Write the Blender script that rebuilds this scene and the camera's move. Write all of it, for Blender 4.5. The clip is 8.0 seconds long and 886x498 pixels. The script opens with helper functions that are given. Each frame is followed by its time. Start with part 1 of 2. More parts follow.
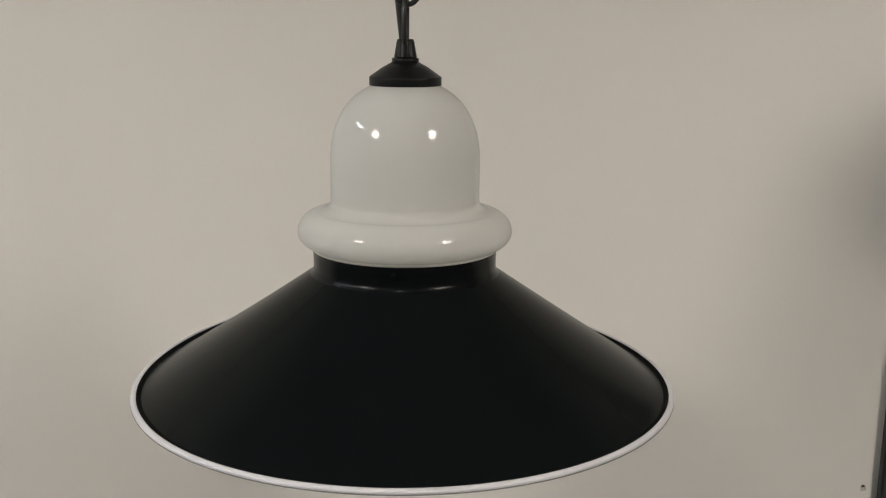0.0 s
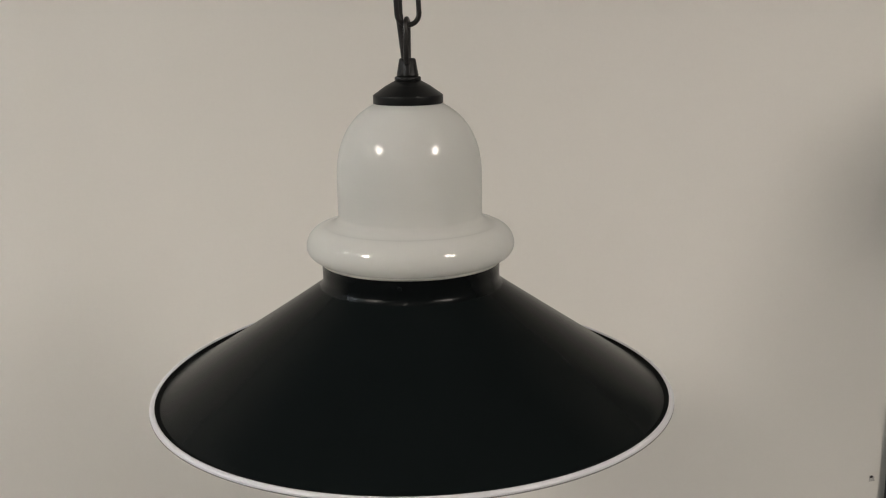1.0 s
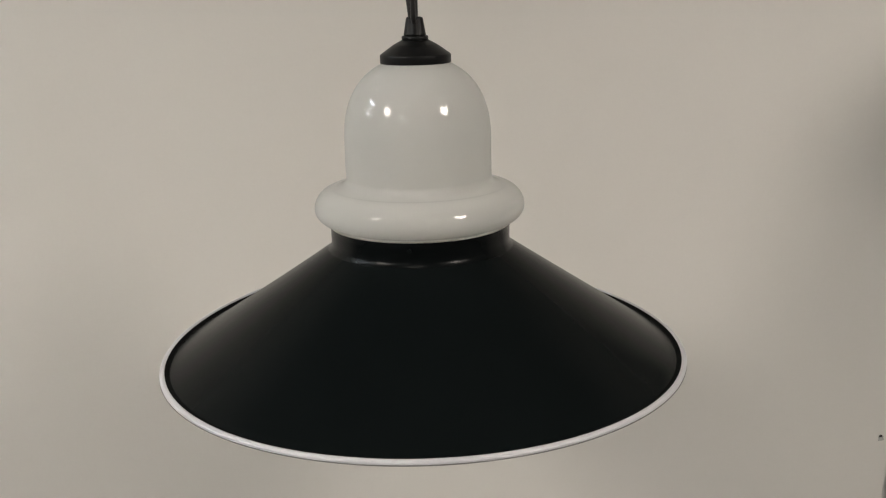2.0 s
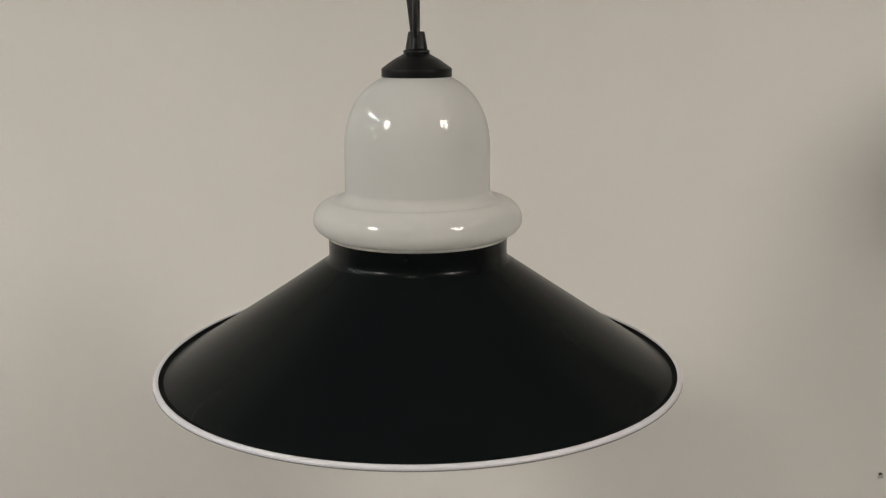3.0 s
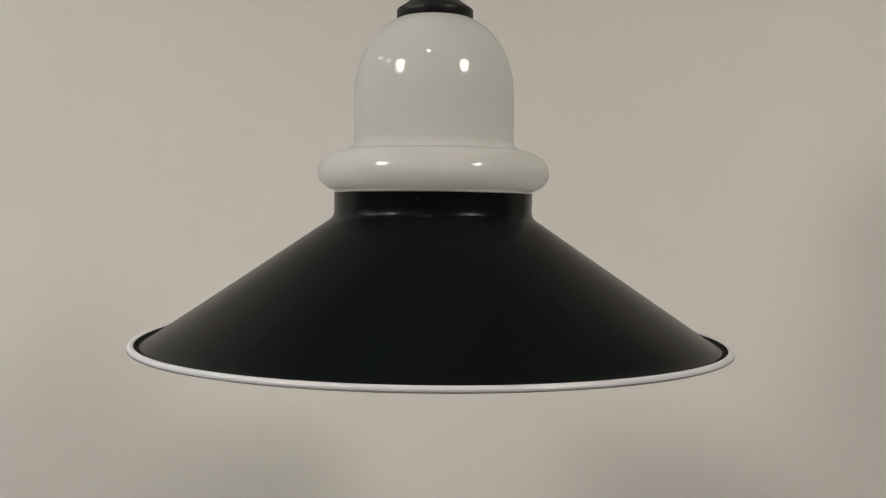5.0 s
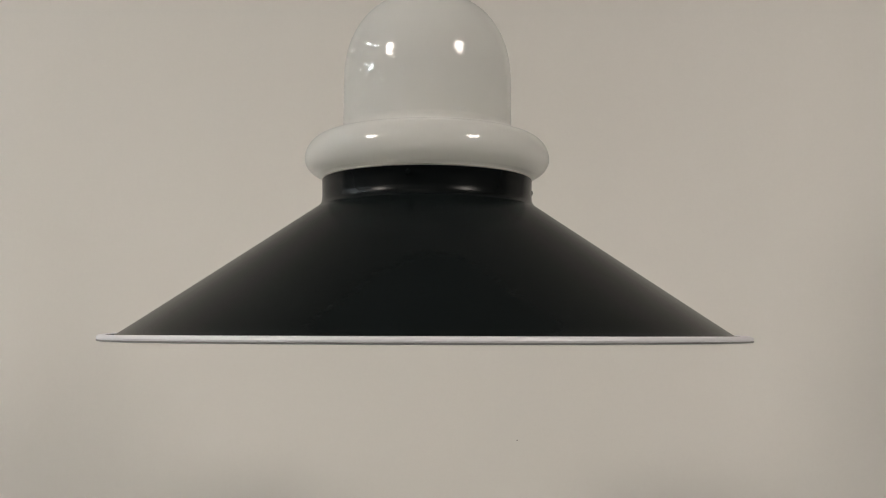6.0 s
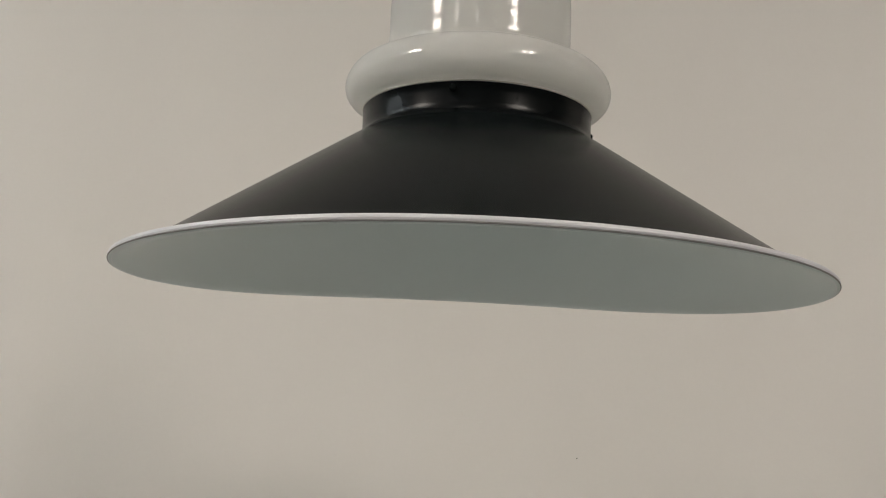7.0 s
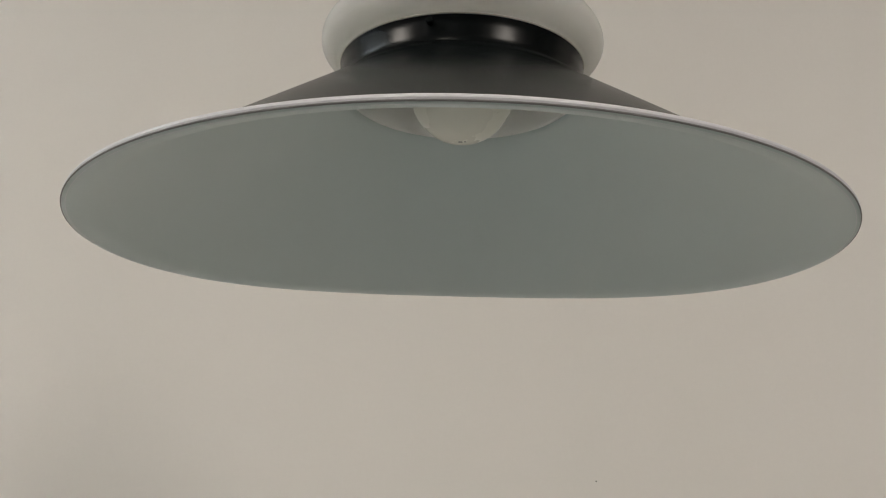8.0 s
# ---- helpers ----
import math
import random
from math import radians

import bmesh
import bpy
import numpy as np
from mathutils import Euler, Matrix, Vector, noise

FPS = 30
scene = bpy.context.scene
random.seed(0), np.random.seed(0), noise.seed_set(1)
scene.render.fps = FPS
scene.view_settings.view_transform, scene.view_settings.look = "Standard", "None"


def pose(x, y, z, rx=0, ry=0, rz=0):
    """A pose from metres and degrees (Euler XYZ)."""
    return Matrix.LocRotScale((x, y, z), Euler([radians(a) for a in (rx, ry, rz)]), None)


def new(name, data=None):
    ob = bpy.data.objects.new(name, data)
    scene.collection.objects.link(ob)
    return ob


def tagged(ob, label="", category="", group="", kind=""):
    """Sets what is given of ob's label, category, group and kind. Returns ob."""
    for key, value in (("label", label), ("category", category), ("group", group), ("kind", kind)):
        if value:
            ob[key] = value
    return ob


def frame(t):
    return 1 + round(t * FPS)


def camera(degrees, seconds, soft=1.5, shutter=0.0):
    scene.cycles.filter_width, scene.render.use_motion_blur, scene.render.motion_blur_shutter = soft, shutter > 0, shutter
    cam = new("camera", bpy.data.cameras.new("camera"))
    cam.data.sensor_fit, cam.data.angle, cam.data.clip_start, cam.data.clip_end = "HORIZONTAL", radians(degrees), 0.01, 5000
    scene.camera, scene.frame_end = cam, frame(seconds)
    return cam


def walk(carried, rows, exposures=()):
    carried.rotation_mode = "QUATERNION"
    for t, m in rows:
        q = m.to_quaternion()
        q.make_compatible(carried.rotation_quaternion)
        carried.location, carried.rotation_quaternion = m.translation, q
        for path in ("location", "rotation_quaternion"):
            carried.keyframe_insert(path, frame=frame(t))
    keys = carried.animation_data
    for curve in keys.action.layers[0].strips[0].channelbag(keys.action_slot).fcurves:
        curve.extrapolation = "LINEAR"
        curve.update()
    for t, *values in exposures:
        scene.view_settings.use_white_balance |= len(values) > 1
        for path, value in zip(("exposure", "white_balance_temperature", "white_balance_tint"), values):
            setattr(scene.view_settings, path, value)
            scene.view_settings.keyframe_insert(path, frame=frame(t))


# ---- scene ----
cam = camera(46.67, 8.0, soft=1.2)
walk(cam, [
    (0.0, pose(0.0004, -0.7815, 1.7711, 77.973, 0, -2.135) @ pose(0, 0, 0, 0, 0, 0.571)),
    (0.5, pose(0.0025, -0.7911, 1.7812, 77.565, 0, -1.162) @ pose(0, 0, 0, 0, 0, 0.116)),
    (1.0, pose(0.0110, -0.8021, 1.7961, 77.194, 0, -1.050) @ pose(0, 0, 0, 0, 0, -0.660)),
    (1.2, pose(0.0088, -0.7978, 1.7968, 76.742, 0, -1.030) @ pose(0, 0, 0, 0, 0, -1.065)),
    (1.5, pose(0.0077, -0.7911, 1.7982, 75.684, 0, -0.979) @ pose(0, 0, 0, 0, 0, -1.260)),
    (1.7, pose(0.0068, -0.7925, 1.7964, 75.350, 0, -0.878) @ pose(0, 0, 0, 0, 0, -1.357)),
    (2.8, pose(0.0038, -0.8012, 1.7700, 76.816, 0, -0.711) @ pose(0, 0, 0, 0, 0, -0.914)),
    (3.0, pose(0.0100, -0.8029, 1.7651, 77.984, 0, -0.701) @ pose(0, 0, 0, 0, 0, -0.198)),
    (3.2, pose(0.0150, -0.8046, 1.7521, 79.146, 0, -0.589) @ pose(0, 0, 0, 0, 0, 0.381)),
    (3.5, pose(0.0109, -0.7933, 1.7282, 80.415, 0, -0.565) @ pose(0, 0, 0, 0, 0, 0.683)),
    (4.0, pose(0.0182, -0.7791, 1.6870, 81.530, 0, 0.598) @ pose(0, 0, 0, 0, 0, 0.604)),
    (4.5, pose(0.0269, -0.7595, 1.6351, 84.280, 0, 1.644) @ pose(0, 0, 0, 0, 0, 0.387)),
    (4.7, pose(0.0168, -0.7504, 1.6161, 85.772, 0, 0.714) @ pose(0, 0, 0, 0, 0, 0.595)),
    (5.8, pose(0.0297, -0.7022, 1.5180, 94.075, 0, 1.690) @ pose(0, 0, 0, 0, 0, 0.413)),
    (6.0, pose(0.0325, -0.6905, 1.5023, 94.773, 0, 1.793) @ pose(0, 0, 0, 0, 0, 0.138)),
    (6.2, pose(0.0336, -0.6767, 1.4868, 95.562, 0, 2.046) @ pose(0, 0, 0, 0, 0, 0.304)),
    (6.5, pose(0.0375, -0.6568, 1.4639, 96.935, 0, 3.202) @ pose(0, 0, 0, 0, 0, 1.490)),
    (7.0, pose(0.0507, -0.6161, 1.4175, 99.615, 0, 6.307) @ pose(0, 0, 0, 0, 0, 2.585)),
    (7.5, pose(0.0679, -0.5782, 1.3885, 103.004, 0, 8.201) @ pose(0, 0, 0, 0, 0, 2.598)),
    (7.8, pose(0.0670, -0.5627, 1.3629, 104.087, 0, 8.116) @ pose(0, 0, 0, 0, 0, 1.631)),
    (8.0, pose(0.0715, -0.5516, 1.3513, 104.721, 0, 8.239) @ pose(0, 0, 0, 0, 0, 1.486)),
], exposures=[(0.0, 0.90), (5.0, 0.90), (8.0, 0.86)])

RIM_Z = 1.5            # height of the shade's rim over the floor
WALL_Y = 0.438         # the wall behind the lamp
CEIL_Z = 2.75
TAU = 2 * math.pi

# ---- light: two ceiling panels ahead of the wall, rows of tubes further off ----
PANEL_W = 19.5
TUBE_W = 34.0
SPOT_W = 110.0
world = bpy.data.worlds.new("world")
scene.world = world
world.use_nodes = True
world.node_tree.nodes["Background"].inputs[0].default_value = (0.8, 0.85, 1.0, 1)
world.node_tree.nodes["Background"].inputs[1].default_value = 0.05


# ---- materials ----
def material(name, color, rough=0.5, metal=0.0, vary=0.06, scale=6.0, fine=180.0, bump=0.0, rough_vary=0.08, **more):
    """A principled surface whose colour and gloss drift at a large and a fine scale."""
    m = bpy.data.materials.new(name)
    m.use_nodes = True
    nt = m.node_tree
    b = nt.nodes["Principled BSDF"]
    co = nt.nodes.new("ShaderNodeTexCoord")
    big = nt.nodes.new("ShaderNodeTexNoise")
    big.inputs["Scale"].default_value = scale
    big.inputs["Detail"].default_value = 5
    small = nt.nodes.new("ShaderNodeTexNoise")
    small.inputs["Scale"].default_value = fine
    small.inputs["Detail"].default_value = 3
    for n in (big, small):
        nt.links.new(co.outputs["Object"], n.inputs["Vector"])
    mix = nt.nodes.new("ShaderNodeMath")
    mix.operation = "MULTIPLY_ADD"
    mix.inputs[1].default_value = 0.3
    nt.links.new(small.outputs["Fac"], mix.inputs[0])
    nt.links.new(big.outputs["Fac"], mix.inputs[2])
    ramp = nt.nodes.new("ShaderNodeMapRange")
    ramp.inputs["From Min"].default_value, ramp.inputs["From Max"].default_value = 0.4, 0.9
    ramp.inputs["To Min"].default_value, ramp.inputs["To Max"].default_value = 1 - vary, 1 + vary
    nt.links.new(mix.outputs[0], ramp.inputs["Value"])
    col = nt.nodes.new("ShaderNodeVectorMath")
    col.operation = "SCALE"
    col.inputs[0].default_value = color
    nt.links.new(ramp.outputs[0], col.inputs["Scale"])
    nt.links.new(col.outputs[0], b.inputs["Base Color"])
    rr = nt.nodes.new("ShaderNodeMapRange")
    rr.inputs["From Min"].default_value, rr.inputs["From Max"].default_value = 0.3, 0.7
    rr.inputs["To Min"].default_value, rr.inputs["To Max"].default_value = rough * (1 - rough_vary), rough * (1 + rough_vary)
    nt.links.new(big.outputs["Fac"], rr.inputs["Value"])
    nt.links.new(rr.outputs[0], b.inputs["Roughness"])
    b.inputs["Metallic"].default_value = metal
    if bump:
        bp = nt.nodes.new("ShaderNodeBump")
        bp.inputs["Strength"].default_value = bump
        bp.inputs["Distance"].default_value = 0.001
        nt.links.new(small.outputs["Fac"], bp.inputs["Height"])
        nt.links.new(bp.outputs[0], b.inputs["Normal"])
    for key, value in more.items():
        b.inputs[key.replace("_", " ")].default_value = value
    return m


def glowing(name, color, strength):
    m = bpy.data.materials.new(name)
    m.use_nodes = True
    b = m.node_tree.nodes["Principled BSDF"]
    b.inputs["Base Color"].default_value = (0.8, 0.8, 0.8, 1)
    b.inputs["Emission Color"].default_value = (*color, 1)
    b.inputs["Emission Strength"].default_value = strength
    return m


PLASTER = material("painted_plaster", (0.77, 0.74, 0.695), 0.75, vary=0.025, scale=1.6, fine=240, bump=0.015)
ROOM_PAINT = material("room_paint", (0.25, 0.255, 0.255), 0.8, vary=0.04, scale=1.2, fine=90, bump=0.1)
CEILING_PAINT = material("ceiling_paint", (0.165, 0.15, 0.13), 0.85, vary=0.03, scale=1.5, fine=120, bump=0.1)
FLOORING = material("grey_floor", (0.29, 0.31, 0.315), 0.55, vary=0.12, scale=3, fine=70, bump=0.1)
DARK_WOOD = material("dark_post_paint", (0.03, 0.032, 0.032), 0.5, vary=0.2, scale=9, fine=220, bump=0.1)
BLACK = material("satin_black_lacquer", (0.0052, 0.0071, 0.0074), 0.23, vary=0.1, rough_vary=0.0, scale=14, fine=420, bump=0.03, IOR=1.125, Specular_Tint=(1.0, 0.88, 0.78, 1), Sheen_Weight=0.005, Sheen_Roughness=0.25, Sheen_Tint=(1.0, 0.86, 0.74, 1))
BLACK_COLLAR = material("black_collar_lacquer", (0.004, 0.0052, 0.0056), 0.25, vary=0.1, scale=14, fine=420, bump=0.02, IOR=1.21)
GROOVE = material("matte_black_groove", (0.003, 0.0035, 0.0036), 0.8, vary=0.2, scale=60, fine=500, Specular_IOR_Level=0.08)
BLACK_CAST = material("black_plastic", (0.006, 0.0064, 0.0066), 0.42, vary=0.15, scale=40, fine=700, bump=0.05, Specular_IOR_Level=0.24)
BLACK_WIRE = material("black_metal", (0.010, 0.009, 0.0085), 0.34, vary=0.2, scale=60, fine=800, bump=0.05)
CORD = material("black_cable", (0.014, 0.013, 0.012), 0.42, vary=0.15, scale=60, fine=900, bump=0.05)
ENAMEL = material("white_enamel", (0.55, 0.615, 0.605), 0.42, vary=0.02, scale=8, fine=300, bump=0.03)
BEAD = material("white_rim_enamel", (0.66, 0.66, 0.69), 0.35, vary=0.02, scale=12, fine=400)
# this pale colour stands for light caught above the collar
EDGE_GLINT = material("pale_edge_glint", (0.62, 0.60, 0.55), 0.4, vary=0.15, scale=40)
SEAM = material("dark_seam", (0.20, 0.195, 0.19), 0.6)
OPAL = material("opal_glass", (0.884, 0.884, 0.880), 0.5, vary=0.012, scale=10, fine=60, Specular_IOR_Level=0.0)
BULB = material("frosted_bulb_glass", (0.80, 0.785, 0.70), 0.28, vary=0.02, scale=20, fine=300, IOR=1.5)
# part of the light goes through the opal glass, and its skin is polished
nt = OPAL.node_tree
through_glass = nt.nodes.new("ShaderNodeBsdfTranslucent")
through_glass.inputs["Color"].default_value = (0.987, 0.988, 0.969, 1)
blend = nt.nodes.new("ShaderNodeMixShader")
blend.inputs[0].default_value = 0.72
polish = nt.nodes.new("ShaderNodeBsdfGlossy")
polish.inputs["Roughness"].default_value = 0.055
ripple = nt.nodes.new("ShaderNodeTexNoise")
ripple.inputs["Scale"].default_value = 58
ripple.inputs["Detail"].default_value = 1.2
place = nt.nodes.new("ShaderNodeTexCoord")
squash = nt.nodes.new("ShaderNodeMapping")
squash.inputs["Scale"].default_value = (0.65, 0.65, 1.9)     # mould waves run round the glass
nt.links.new(place.outputs["Object"], squash.inputs["Vector"])
nt.links.new(squash.outputs[0], ripple.inputs["Vector"])
dent = nt.nodes.new("ShaderNodeBump")
dent.inputs["Strength"].default_value = 1.0
dent.inputs["Distance"].default_value = 0.00021
facing = nt.nodes.new("ShaderNodeLayerWeight")
facing.inputs["Blend"].default_value = 0.5
steep = nt.nodes.new("ShaderNodeMath")
steep.operation = "POWER"
steep.inputs[1].default_value = 4
skin = nt.nodes.new("ShaderNodeMath")
skin.operation = "MULTIPLY_ADD"
skin.inputs[1].default_value = 0.45
skin.inputs[2].default_value = 0.040
nt.links.new(facing.outputs["Facing"], steep.inputs[0])
nt.links.new(steep.outputs[0], skin.inputs[0])
coat = nt.nodes.new("ShaderNodeMixShader")
nt.links.new(ripple.outputs["Fac"], dent.inputs["Height"])
nt.links.new(dent.outputs[0], polish.inputs["Normal"])
nt.links.new(nt.nodes["Principled BSDF"].outputs[0], blend.inputs[1])
nt.links.new(through_glass.outputs[0], blend.inputs[2])
nt.links.new(skin.outputs[0], coat.inputs[0])
nt.links.new(blend.outputs[0], coat.inputs[1])
nt.links.new(polish.outputs[0], coat.inputs[2])
nt.links.new(coat.outputs[0], nt.nodes["Material Output"].inputs["Surface"])
PRINT = material("grey_print", (0.22, 0.215, 0.20), 0.5)
BRASS = material("socket_metal", (0.55, 0.5, 0.4), 0.35, metal=0.9)
PORCELAIN = material("socket_shell", (0.03, 0.03, 0.03), 0.4)
SPECK = material("wall_speck", (0.035, 0.03, 0.028), 0.8)
SCUFF = material("chipped_plaster", (0.46, 0.45, 0.42), 0.9, vary=0.2, scale=200)
FITTING = material("fitting_white", (0.75, 0.75, 0.74), 0.45)
PANEL_GLOW = glowing("panel_diffuser", (1.0, 0.91, 0.82), PANEL_W)
PANEL_DIM = glowing("panel_diffuser_dim", (1.0, 0.91, 0.82), PANEL_W * 0.91)
TUBE_GLOW = glowing("tube_glow", (0.86, 0.95, 1.0), TUBE_W)
TUBE_SOFT = glowing("soft_tube_glow", (0.97, 0.96, 0.95), TUBE_W * 0.25)
SPOT_GLOW = glowing("spot_glow", (1.0, 0.92, 0.80), SPOT_W)


# ---- mesh helpers ----
def mesh_ob(name, bm, mat, smooth=True):
    me = bpy.data.meshes.new(name)
    bm.normal_update()
    bm.to_mesh(me)
    bm.free()
    me.materials.append(mat)
    if smooth:
        me.polygons.foreach_set("use_smooth", [True] * len(me.polygons))
    return new(name, me)


def part(name, bm, mat, parent, label="", smooth=True, m=None):
    """One mesh object under a thing or under a part."""
    ob = mesh_ob(name, bm, mat, smooth)
    ob.parent = parent
    if m is not None:
        ob.matrix_basis = m
    if label:
        tagged(ob, label)
    return ob


def lathe(profile, steps=160, warp=None):
    """A body turned from (radius, height) pairs round the z axis; warp(angle, radius) lifts its points."""
    bm = bmesh.new()
    rings = []
    for r, z in profile:
        if r < 1e-6:
            rings.append([bm.verts.new((0, 0, z))])
            continue
        ring = []
        for i in range(steps):
            a = TAU * i / steps
            ring.append(bm.verts.new((r * math.sin(a), -r * math.cos(a), z + (warp(a, r) if warp else 0))))
        rings.append(ring)
    for lo, hi in zip(rings, rings[1:]):
        for i in range(steps):
            j = (i + 1) % steps
            q = [lo[i % len(lo)], lo[j % len(lo)], hi[j % len(hi)], hi[i % len(hi)]]
            q = list(dict.fromkeys(q))
            if len(q) > 2:
                bm.faces.new(q)
    bmesh.ops.recalc_face_normals(bm, faces=bm.faces[:])
    return bm


def arc(cx, cz, rx, rz, a0, a1, n):
    """Profile points on an ellipse from angle a0 to a1 in degrees."""
    return [(cx + rx * math.cos(radians(a0 + (a1 - a0) * i / n)), cz + rz * math.sin(radians(a0 + (a1 - a0) * i / n))) for i in range(n + 1)]


def box(x0, y0, z0, x1, y1, z1, bevel=0.0, bm=None):
    bm = bm or bmesh.new()
    made = bmesh.ops.create_cube(bm, size=1.0)["verts"]
    for v in made:
        v.co = ((x0, x1)[v.co.x > 0], (y0, y1)[v.co.y > 0], (z0, z1)[v.co.z > 0])
    if bevel:
        bmesh.ops.bevel(bm, geom=list({e for v in made for e in v.link_edges}), offset=bevel, segments=2, affect="EDGES")
    return bm


def tube(points, radius, steps=12, closed=False):
    """A round wire along points."""
    pts = [Vector(p) for p in points]
    bm = bmesh.new()
    n = len(pts)
    rings = []
    side = None
    for i, p in enumerate(pts):
        a = pts[(i - 1) % n] if closed or i else p
        b = pts[(i + 1) % n] if closed or i < n - 1 else p
        d = (b - a).normalized()
        if side is None:
            side = d.orthogonal().normalized()
        side = (side - d * side.dot(d)).normalized()
        up = d.cross(side)
        rings.append([bm.verts.new(p + radius * (math.cos(TAU * k / steps) * side + math.sin(TAU * k / steps) * up)) for k in range(steps)])
    for i in range(n if closed else n - 1):
        lo, hi = rings[i], rings[(i + 1) % n]
        shift = 0
        if closed and i == n - 1:
            shift = min(range(steps), key=lambda s: sum((lo[k].co - hi[(k + s) % steps].co).length for k in range(steps)))
        for k in range(steps):
            bm.faces.new((lo[k], lo[(k + 1) % steps], hi[(k + 1 + shift) % steps], hi[(k + shift) % steps]))
    if not closed:
        bm.faces.new(rings[0][::-1])
        bm.faces.new(rings[-1])
    bmesh.ops.recalc_face_normals(bm, faces=bm.faces[:])
    return bm


# ---- the room ----
X0, X1, Y0 = -5.5, 4.0, -6.5


def slab(name, box_args, mat, label, category):
    return tagged(mesh_ob(name, box(*box_args), mat, smooth=False), label, category, kind="structure")


slab("floor", (X0 - 0.1, Y0 - 0.1, -0.1, X1 + 0.1, WALL_Y + 0.12, 0.0), FLOORING, "plain grey floor of the room", "floor")
slab("ceiling", (X0 - 0.1, Y0 - 0.1, CEIL_Z, X1 + 0.1, WALL_Y + 0.12, CEIL_Z + 0.1), CEILING_PAINT, "plain dark grey ceiling", "ceiling")
slab("wall_north", (X0, WALL_Y, 0.0, X1, WALL_Y + 0.12, CEIL_Z), PLASTER, "smooth off-white painted wall behind the lamp", "wall")
slab("wall_south", (X0, Y0 - 0.1, 0.0, X1, Y0, CEIL_Z), ROOM_PAINT, "plain painted wall", "wall")
slab("wall_west", (X0 - 0.1, Y0, 0.0, X0, WALL_Y, CEIL_Z), ROOM_PAINT, "plain painted wall", "wall")
slab("wall_east", (X1, Y0, 0.0, X1 + 0.1, WALL_Y, CEIL_Z), ROOM_PAINT, "plain painted wall", "wall")
# dark upright at the wall's end
slab("trim", (0.611, WALL_Y - 0.016, 0.0, 0.70, WALL_Y - 0.002, CEIL_Z, 0.003), DARK_WOOD, "dark upright trim against the pale wall", "trim")


# ---- marks on the wall ----
def wall_mark(x, z, w, h, mat, label, seed, lobes=9):
    rnd = random.Random(seed)
    bm = bmesh.new()
    c = bm.verts.new((0, -0.0006, 0))
    ring = []
    for i in range(lobes):
        a = TAU * i / lobes
        k = rnd.uniform(0.6, 1.15)
        ring.append(bm.verts.new((w / 2 * k * math.cos(a), 0, h / 2 * k * math.sin(a))))
    for i in range(lobes):
        bm.faces.new((c, ring[i], ring[(i + 1) % lobes]))
    ob = mesh_ob("wall_mark", bm, mat, smooth=False)
    ob.location = (x, WALL_Y - 0.0006, z)
    return tagged(ob, label, "wall mark")


chip = wall_mark(0.5943, RIM_Z - 0.3047, 0.010, 0.011, SCUFF, "small grey chip in the white wall paint", 3, 11)
hole = wall_mark(0.5938, RIM_Z - 0.3017, 0.0045, 0.004, SPECK, "tiny dark hole in the chipped wall", 5, 8)
hole.location.y -= 0.0012
wall_mark(0.0779, RIM_Z - 0.1114, 0.0017, 0.0015, SPECK, "tiny dark speck on the white wall", 8, 7)


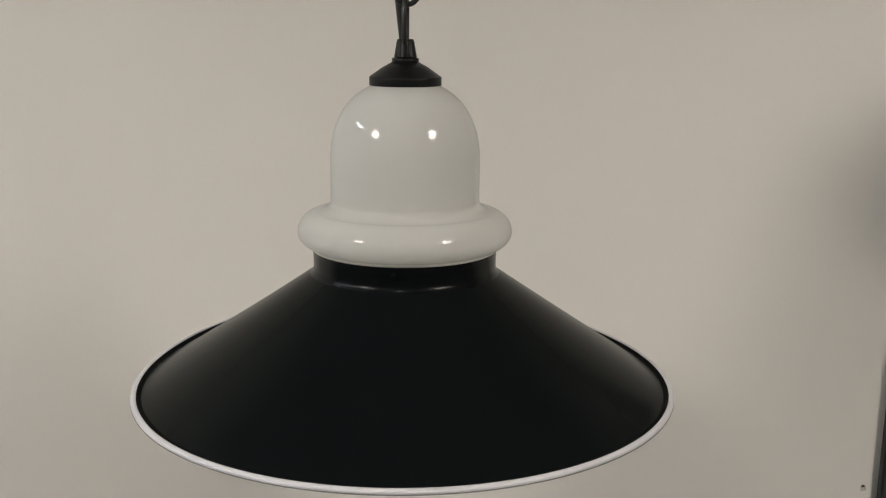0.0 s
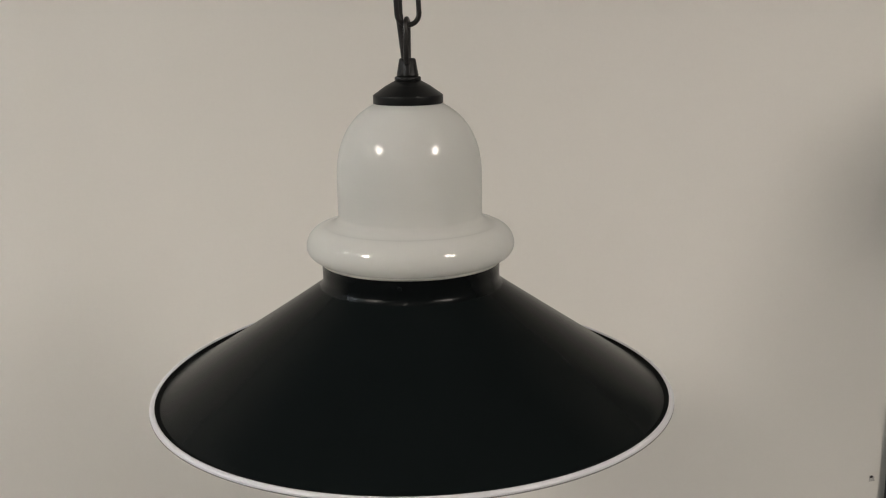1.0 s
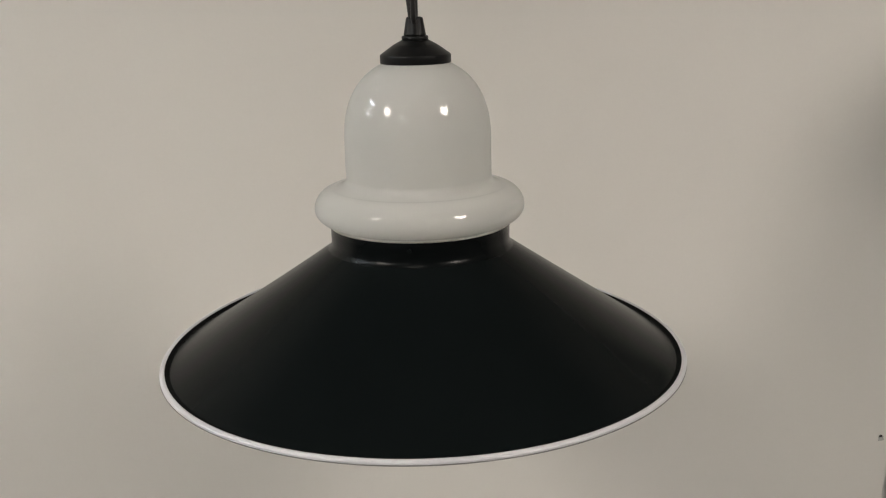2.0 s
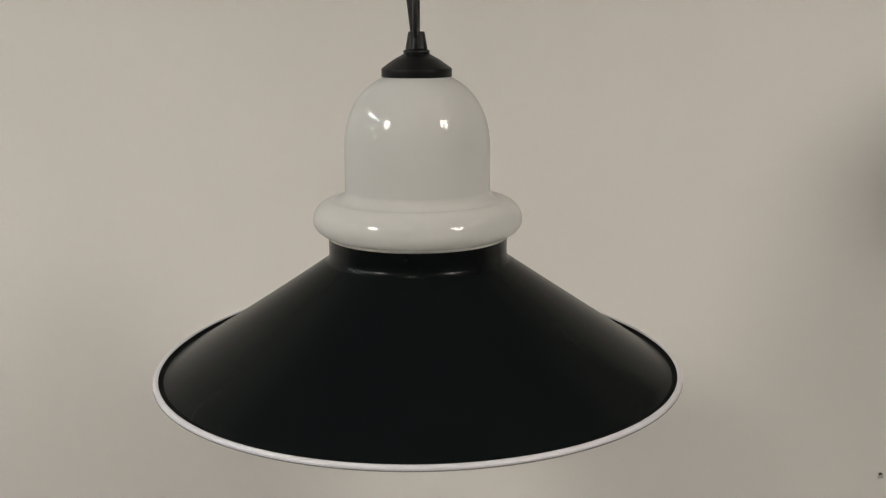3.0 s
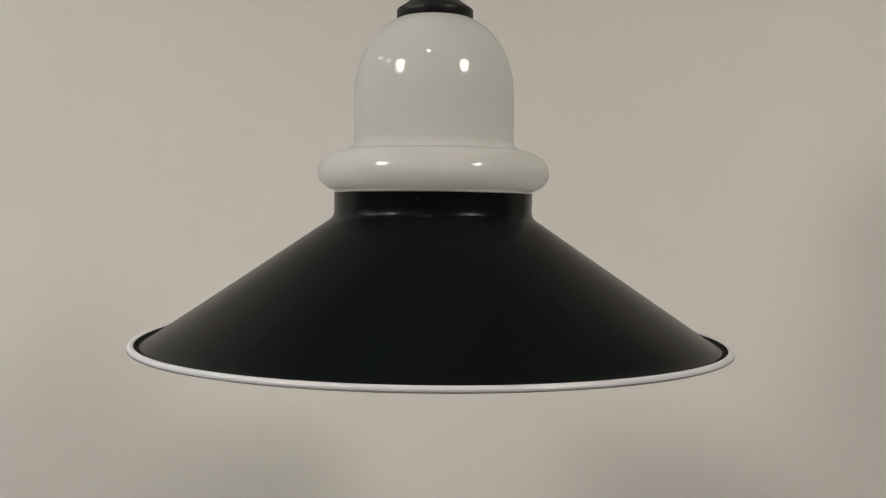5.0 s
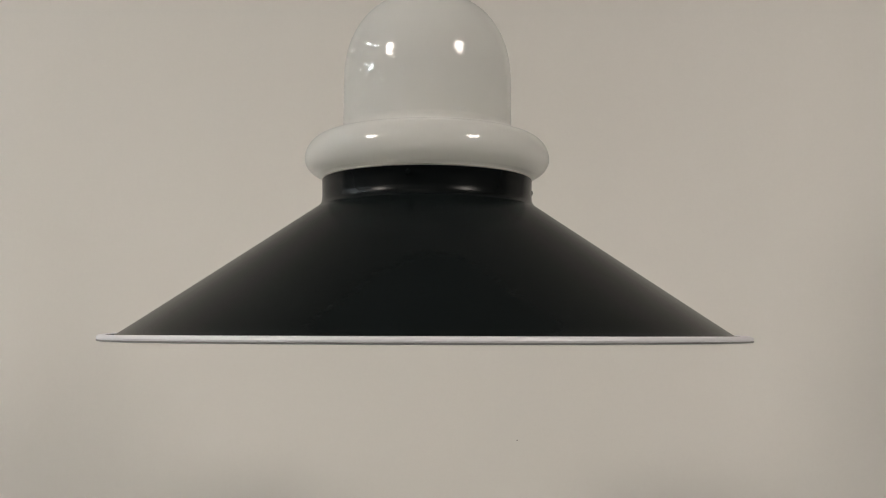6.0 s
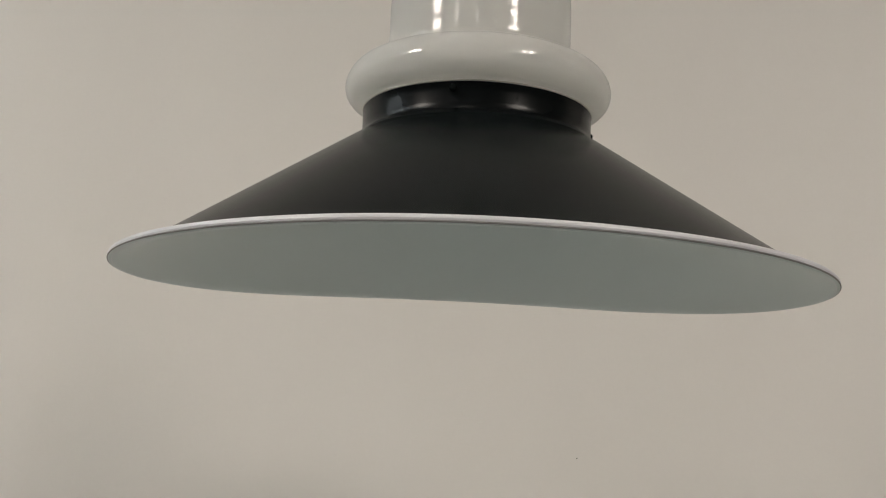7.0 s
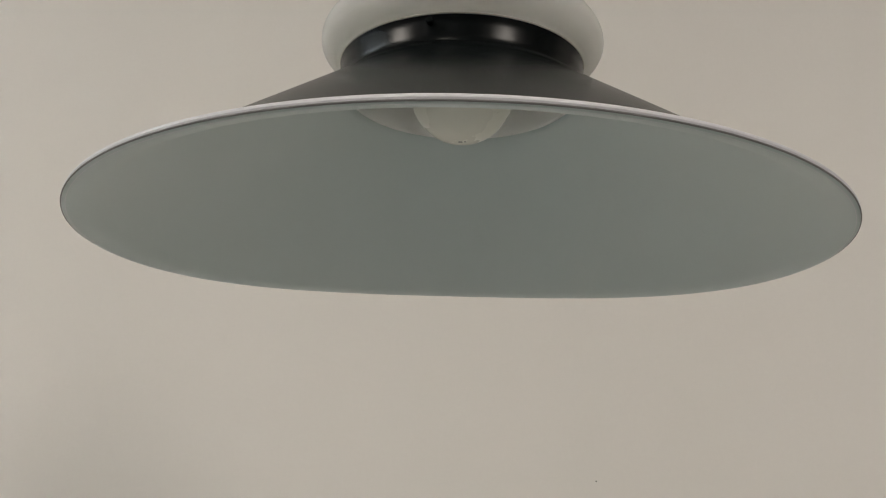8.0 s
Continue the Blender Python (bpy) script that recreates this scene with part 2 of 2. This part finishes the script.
# ---- the pendant lamp ----
def pendant_lamp(x, y, rim_z, label):
    """A pendant lamp whose rim hangs at rim_z, with its chain up to the ceiling."""
    lamp = new("pendant_lamp")
    lamp.location = (x, y, rim_z)
    tagged(lamp, label, "pendant lamp", group="pendant lamps")


    def bent(a, r):
        """The back of the rim is bent upwards, fading out towards the neck."""
        d = math.degrees(a) - 180 - 8     # 0 at the highest place
        d = (d + 180) % 360 - 180
        w = 54 if d < 0 else 55
        k = max(0.0, (r - 0.085) / 0.125)
        return 0.0180 * math.exp(-(d / w) ** 2) * k ** 1.6


    # outer skin of the shade: neck fillet, straight cone, gutter before the rolled rim
    cone = [(0.0706, 0.0945), (0.0708, 0.0915), (0.0716, 0.0893), (0.0733, 0.0873)]
    for i in range(1, 25):
        k = i / 24
        cone.append((0.0733 + k * (0.1945 - 0.0733), 0.0873 + k * (0.0045 - 0.0873)))
    outer = cone[3:] + [(0.1970, 0.0029), (0.1994, 0.0014), (0.2010, 0.0006), (0.2022, 0.0000)]
    groove = [(0.2021, 0.0000), (0.2030, -0.0002), (0.2042, 0.0002), (0.2052, 0.0010), (0.2062, 0.0011), (0.2060, 0.0003)]
    under = [(0.2048, -0.0019), (0.2015, -0.0012), (0.1975, 0.0006)] + [(r - 0.0008, z - 0.0012) for r, z in cone[:3:-1]] + [(0.0712, 0.0872), (0.0692, 0.0895), (0.0692, 0.0945)]
    part("shade", lathe(outer, 240, bent), BLACK, lamp, "satin black conical metal shade")
    part("groove", lathe(groove, 240, bent), GROOVE, lamp, "matte black groove along the rim")
    part("lining", lathe([(0.2099, -0.0020), (0.2094, -0.0025), (0.2072, -0.0026)] + under, 240, bent), ENAMEL, lamp, "white enamelled underside of the shade")
    part("rim", lathe(arc(0.2077, -0.0005, 0.0025, 0.0021, 0, 360, 16), 240, bent), BEAD, lamp, "white rolled rim")

    part("rim_seam", lathe(arc(0.2099, -0.0018, 0.0004, 0.0005, 0, 360, 8), 240, bent), SEAM, lamp, "dark seam under the rolled rim")

    # collar with a rolled top edge
    collar_prof = cone[3::-1] + [ (0.0707, 0.100), (0.0708, 0.1052)] + arc(0.0702, 0.1054, 0.0007, 0.0006, 0, 180, 6) + [(0.0694, 0.1050), (0.0692, 0.0944), (0.0695, 0.0900), (0.0722, 0.0870), (0.0733, 0.0873)]
    collar = part("collar", lathe(collar_prof, 160), BLACK_COLLAR, lamp, "black metal collar")


    def screw_mesh():
        """A small round-headed screw along +y."""
        prof = [(0.0, 0.0042), (0.0009, 0.0048), (0.0016, 0.0047), (0.0020, 0.0040), (0.0020, 0.0022), (0.0017, 0.0016), (0.0014, 0.0015)]
        for i in range(3):
            prof += [(0.0014, 0.0012 - 0.0007 * i), (0.0012, 0.00085 - 0.0007 * i)]
        prof += [(0.0014, -0.002), (0.0, -0.002)]
        bm = lathe(prof, 18)
        bm.transform(Matrix.Rotation(radians(90), 4, "X"))
        return bm


    for a in (-6.2, 107, 232):
        part("screw", screw_mesh(), BLACK, collar, "protruding black set screw", m=pose(0.0708 * math.sin(radians(a)), -0.0708 * math.cos(radians(a)), 0.1008, 0, 0, a))

    # pale ring in place of the light that the glass edge catches here
    part("collar_glint", lathe(arc(0.0706, 0.1062, 0.0006, 0.0005, 0, 360, 8), 160), EDGE_GLINT, collar, "thin pale ring painted as light caught at the glass edge")

    # opal globe: dome, straight body, swelling ring, skirt inside the collar
    def swell(r_max, height, n=36):
        """A dome flatter at the sides than a half ball, from under the cap down to the straight body."""
        pts = []
        for i in range(n + 1):
            h = 0.0592 * (1 - i / n) ** 0.8
            pts.append((r_max * (1 - (h / height) ** 2.3) ** (1 / 2.3), 0.172 + h))
        return pts

    dome = swell(0.0570, 0.0628)
    body = [(0.0570, 0.162), (0.0570, 0.1480)]
    fillet = arc(0.0688, 0.1438, 0.0118, 0.0084, 181, 262, 18)
    ring = arc(0.0659, 0.1197, 0.0166, 0.0160, 82, 0, 18) + arc(0.0659, 0.1197, 0.0166, 0.0125, -6, -66, 9)
    skirt = [(0.0707, 0.1083), (0.0690, 0.1068), (0.0672, 0.1040), (0.0670, 0.0890), (0.0655, 0.0880)]
    shell_out = dome + body + fillet + ring + skirt
    shell_in = [(0.0640, 0.0890), (0.0640, 0.1070)] + [(r - 0.003, z) for r, z in ring[::-1][4:-3]] + [(0.0560, 0.1375), (0.0543, 0.1425), (0.0540, 0.1530), (0.0540, 0.165)] + swell(0.0540, 0.0606)[::-1]
    part("globe", lathe(shell_out + shell_in + [dome[0]], 160), OPAL, lamp, "glossy white opal glass globe")

    # cap, ring, cord grip
    cap_prof = [(0.0, 0.2302), (0.0266, 0.2302), (0.0270, 0.2304), (0.0272, 0.2308), (0.0272, 0.2362), (0.0271, 0.2366), (0.0267, 0.2370),
                (0.0262, 0.2374), (0.0215, 0.2407), (0.0172, 0.2437), (0.0167, 0.2440), (0.0161, 0.2443), (0.0104, 0.2474), (0.0, 0.2476)]
    cap = part("cap", lathe(cap_prof, 96), BLACK_CAST, lamp, "black domed cap")
    part("washer", lathe([(0.0, 0.2472), (0.0098, 0.2472), (0.0101, 0.2478), (0.0101, 0.2500), (0.0096, 0.2506), (0.0, 0.2506)], 64), BLACK_CAST, cap)


    def grip_mesh():
        bm = lathe([(0.0, 0.2506), (0.0085, 0.2506), (0.0084, 0.2520), (0.0066, 0.2625), (0.0062, 0.2640), (0.0052, 0.2645), (0.0038, 0.2640), (0.0036, 0.2600), (0.0, 0.2600)], 48)
        # two slots worn into the sides
        for v in bm.verts:
            if 0.2515 < v.co.z < 0.2642 and math.hypot(v.co.x, v.co.y) > 0.005:
                a = math.atan2(v.co.x, -v.co.y)
                if abs(abs(a) - 0.45) < 0.16:
                    v.co.x *= 0.88
                    v.co.y *= 0.88
        return bm


    part("cord_grip", grip_mesh(), BLACK_CAST, cap, "tapered slotted black cord grip")


    # chain links and cable up to the ceiling
    def link_points(half_w, half_h, n=10):
        pts = [(half_w * math.cos(math.pi * i / n), 0, half_h - half_w + half_w * math.sin(math.pi * i / n)) for i in range(n + 1)]
        return pts + [(-x, y, -z) for x, y, z in pts]


    WIRE = 0.0020
    LINK_H, LINK_W = 0.0175, 0.0085
    low = 0.2590
    h_link = low + LINK_H
    turn = 84
    i = 0
    while h_link < CEIL_Z - rim_z - 0.02:
        part("chain_link", tube(link_points(LINK_W, LINK_H), WIRE, 10, closed=True), BLACK_WIRE, lamp, "black steel chain link" if i == 0 else "",
             m=pose(0.0006 if i % 2 else 0.0, 0, h_link, 0, 3 * (-1) ** i, turn if i % 2 == 0 else turn - 78))
        h_link += 2 * LINK_H - 2 * WIRE - 0.0006
        i += 1
    cable = []
    top = CEIL_Z - rim_z - 0.02
    for k in range(121):
        h = 0.258 + (top - 0.258) * k / 120
        s = min(1.0, (h - 0.258) / 0.042)
        cable.append((-0.0012 - 0.0048 * s * math.cos(max(0, h - 0.31) * 34), 0.0022 - 0.004 * max(0.0, h - 0.30) * math.cos(max(0, h - 0.30) * 23), h))
    part("cable", tube(cable, 0.0029, 12), CORD, lamp, "black electric cable beside the chain")
    part("ceiling_rose", lathe([(0.0, top + 0.02), (0.05, top + 0.02), (0.05, top + 0.012), (0.04, top - 0.005), (0.0, top - 0.008)], 48), BLACK_CAST, lamp, "black ceiling rose")

    # bulb and socket inside
    bulb_prof = [(0.0, 0.0614)] + [(0.030 * math.sin(radians(a)), 0.0914 - 0.030 * math.cos(radians(a))) for a in range(8, 100, 6)] + \
                [(0.0285, 0.1040), (0.0250, 0.1150), (0.0200, 0.1260), (0.0160, 0.1340), (0.0140, 0.1420), (0.0135, 0.1480)]
    bulb = part("bulb", lathe(bulb_prof, 64), BULB, lamp, "unlit frosted white light bulb", m=pose(0.003, 0, 0, 0, -1.5, 0))
    part("screw_base", lathe([(0.0132, 0.1470), (0.0132, 0.1600), (0.0, 0.1600)], 32), BRASS, bulb)
    part("socket", lathe([(0.0165, 0.1490), (0.0185, 0.1500), (0.0185, 0.1950), (0.0120, 0.2050), (0.0080, 0.2300), (0.0, 0.2300)], 40), PORCELAIN, lamp, "black lamp holder")
    for k, (dx, w) in enumerate(((-0.0012, 0.0024), (0.0016, 0.0012))):
        part("print_bar", box(dx - w / 2, -0.0006, -0.0005, dx + w / 2, 0.0003, 0.0001), PRINT, bulb, "faint grey print on the bulb", smooth=False, m=pose(0, 0, 0.0616))
    return lamp


pendant_lamp(0.0, 0.0, RIM_Z, "black pendant lamp with white opal glass globe, hanging on a chain")
# an unseen second one, added for its soft shadow on the wall's right
pendant_lamp(0.965, 0.0, RIM_Z + 0.38, "unseen matching black pendant lamp, added to cast shade on the wall")


# ---- ceiling lights ----
def ceiling_fixture(x0, y0, x1, y1, width, glow):
    """A long ceiling fixture with a glowing oval diffuser from (x0, y0) to (x1, y1)."""
    top = new("ceiling_light")
    top.matrix_basis = pose((x0 + x1) / 2, (y0 + y1) / 2, CEIL_Z, 0, 0, math.degrees(math.atan2(-(x1 - x0), y1 - y0)))
    tagged(top, "long warm white ceiling light with oval diffuser, switched on", "ceiling light", group="ceiling lights")
    h, w = math.hypot(x1 - x0, y1 - y0) / 2, width / 2
    part("tray", box(-w - 0.02, -h - 0.02, -0.012, w + 0.02, h + 0.02, -0.001, 0.003), FITTING, top, "white metal tray", smooth=False)
    outline = []
    for i in range(48):
        a = TAU * i / 48
        c, s = math.cos(a), math.sin(a)
        outline.append((w * math.copysign(abs(c) ** 0.7, c), h * math.copysign(abs(s) ** 0.7, s)))
    bm = bmesh.new()
    lo = [bm.verts.new((x, y, -0.038)) for x, y in outline]
    hi = [bm.verts.new((x, y, -0.013)) for x, y in outline]
    bm.faces.new(lo[::-1])
    bm.faces.new(hi)
    for i in range(48):
        bm.faces.new((lo[i], lo[(i + 1) % 48], hi[(i + 1) % 48], hi[i]))
    part("diffuser", bm, glow, top, "glowing warm oval diffuser", smooth=False)
    for s in (-1, 1):
        part("side_rail", box(s * (w + 0.010) - 0.006, -h - 0.02, -0.045, s * (w + 0.010) + 0.006, h + 0.02, -0.013, 0.002), FITTING, top, smooth=False)
    return top


def tube_batten(x, y, length, rz=0, glow=None):
    top = new("tube_light")
    top.matrix_basis = pose(x, y, CEIL_Z, 0, 0, rz)
    tagged(top, "slim ceiling batten with one lit fluorescent tube", "tube light", group="tube lights")
    h = length / 2
    part("batten", box(-0.025, -h, -0.05, 0.025, h, -0.001, 0.004), FITTING, top, "white batten", smooth=False)
    part("tube", tube([(0, -h + 0.03, -0.068), (0, h - 0.03, -0.068)], 0.013, 14), glow or TUBE_GLOW, top, "lit fluorescent tube")
    for s in (-1, 1):
        part("tube_holder", box(-0.016, s * (h - 0.015) - 0.012, -0.085, 0.016, s * (h - 0.015) + 0.012, -0.051, 0.003), FITTING, top, smooth=False)
    return top


def ceiling_spot(x, y):
    top = new("ceiling_spot")
    top.location = (x, y, CEIL_Z)
    tagged(top, "small round ceiling spot, switched on", "ceiling spot")
    part("housing", lathe([(0.0, -0.001), (0.045, -0.001), (0.045, -0.012), (0.036, -0.016), (0.033, -0.010), (0.0, -0.010)], 32), FITTING, top, "white round housing")
    part("lens", lathe([(0.0, -0.013), (0.026, -0.013), (0.028, -0.011), (0.0, -0.0105)], 24), SPOT_GLOW, top, "glowing lens")
    return top


ceiling_fixture(-1.37, -1.05, -2.10, -1.75, 0.47, PANEL_GLOW)
ceiling_fixture(1.20, -1.08, 1.88, -1.82, 0.47, PANEL_DIM)
for x, y, length, glow in ((-1.80, -0.24, 0.95, TUBE_GLOW), (-3.45, -0.50, 1.3, TUBE_GLOW), (-2.03, -2.95, 1.1, TUBE_SOFT),
                           (-1.05, -2.75, 1.5, TUBE_SOFT), (0.03, -2.60, 0.8, TUBE_SOFT)):
    tube_batten(x, y, length, 0, glow)
ceiling_spot(-0.16, -1.00)
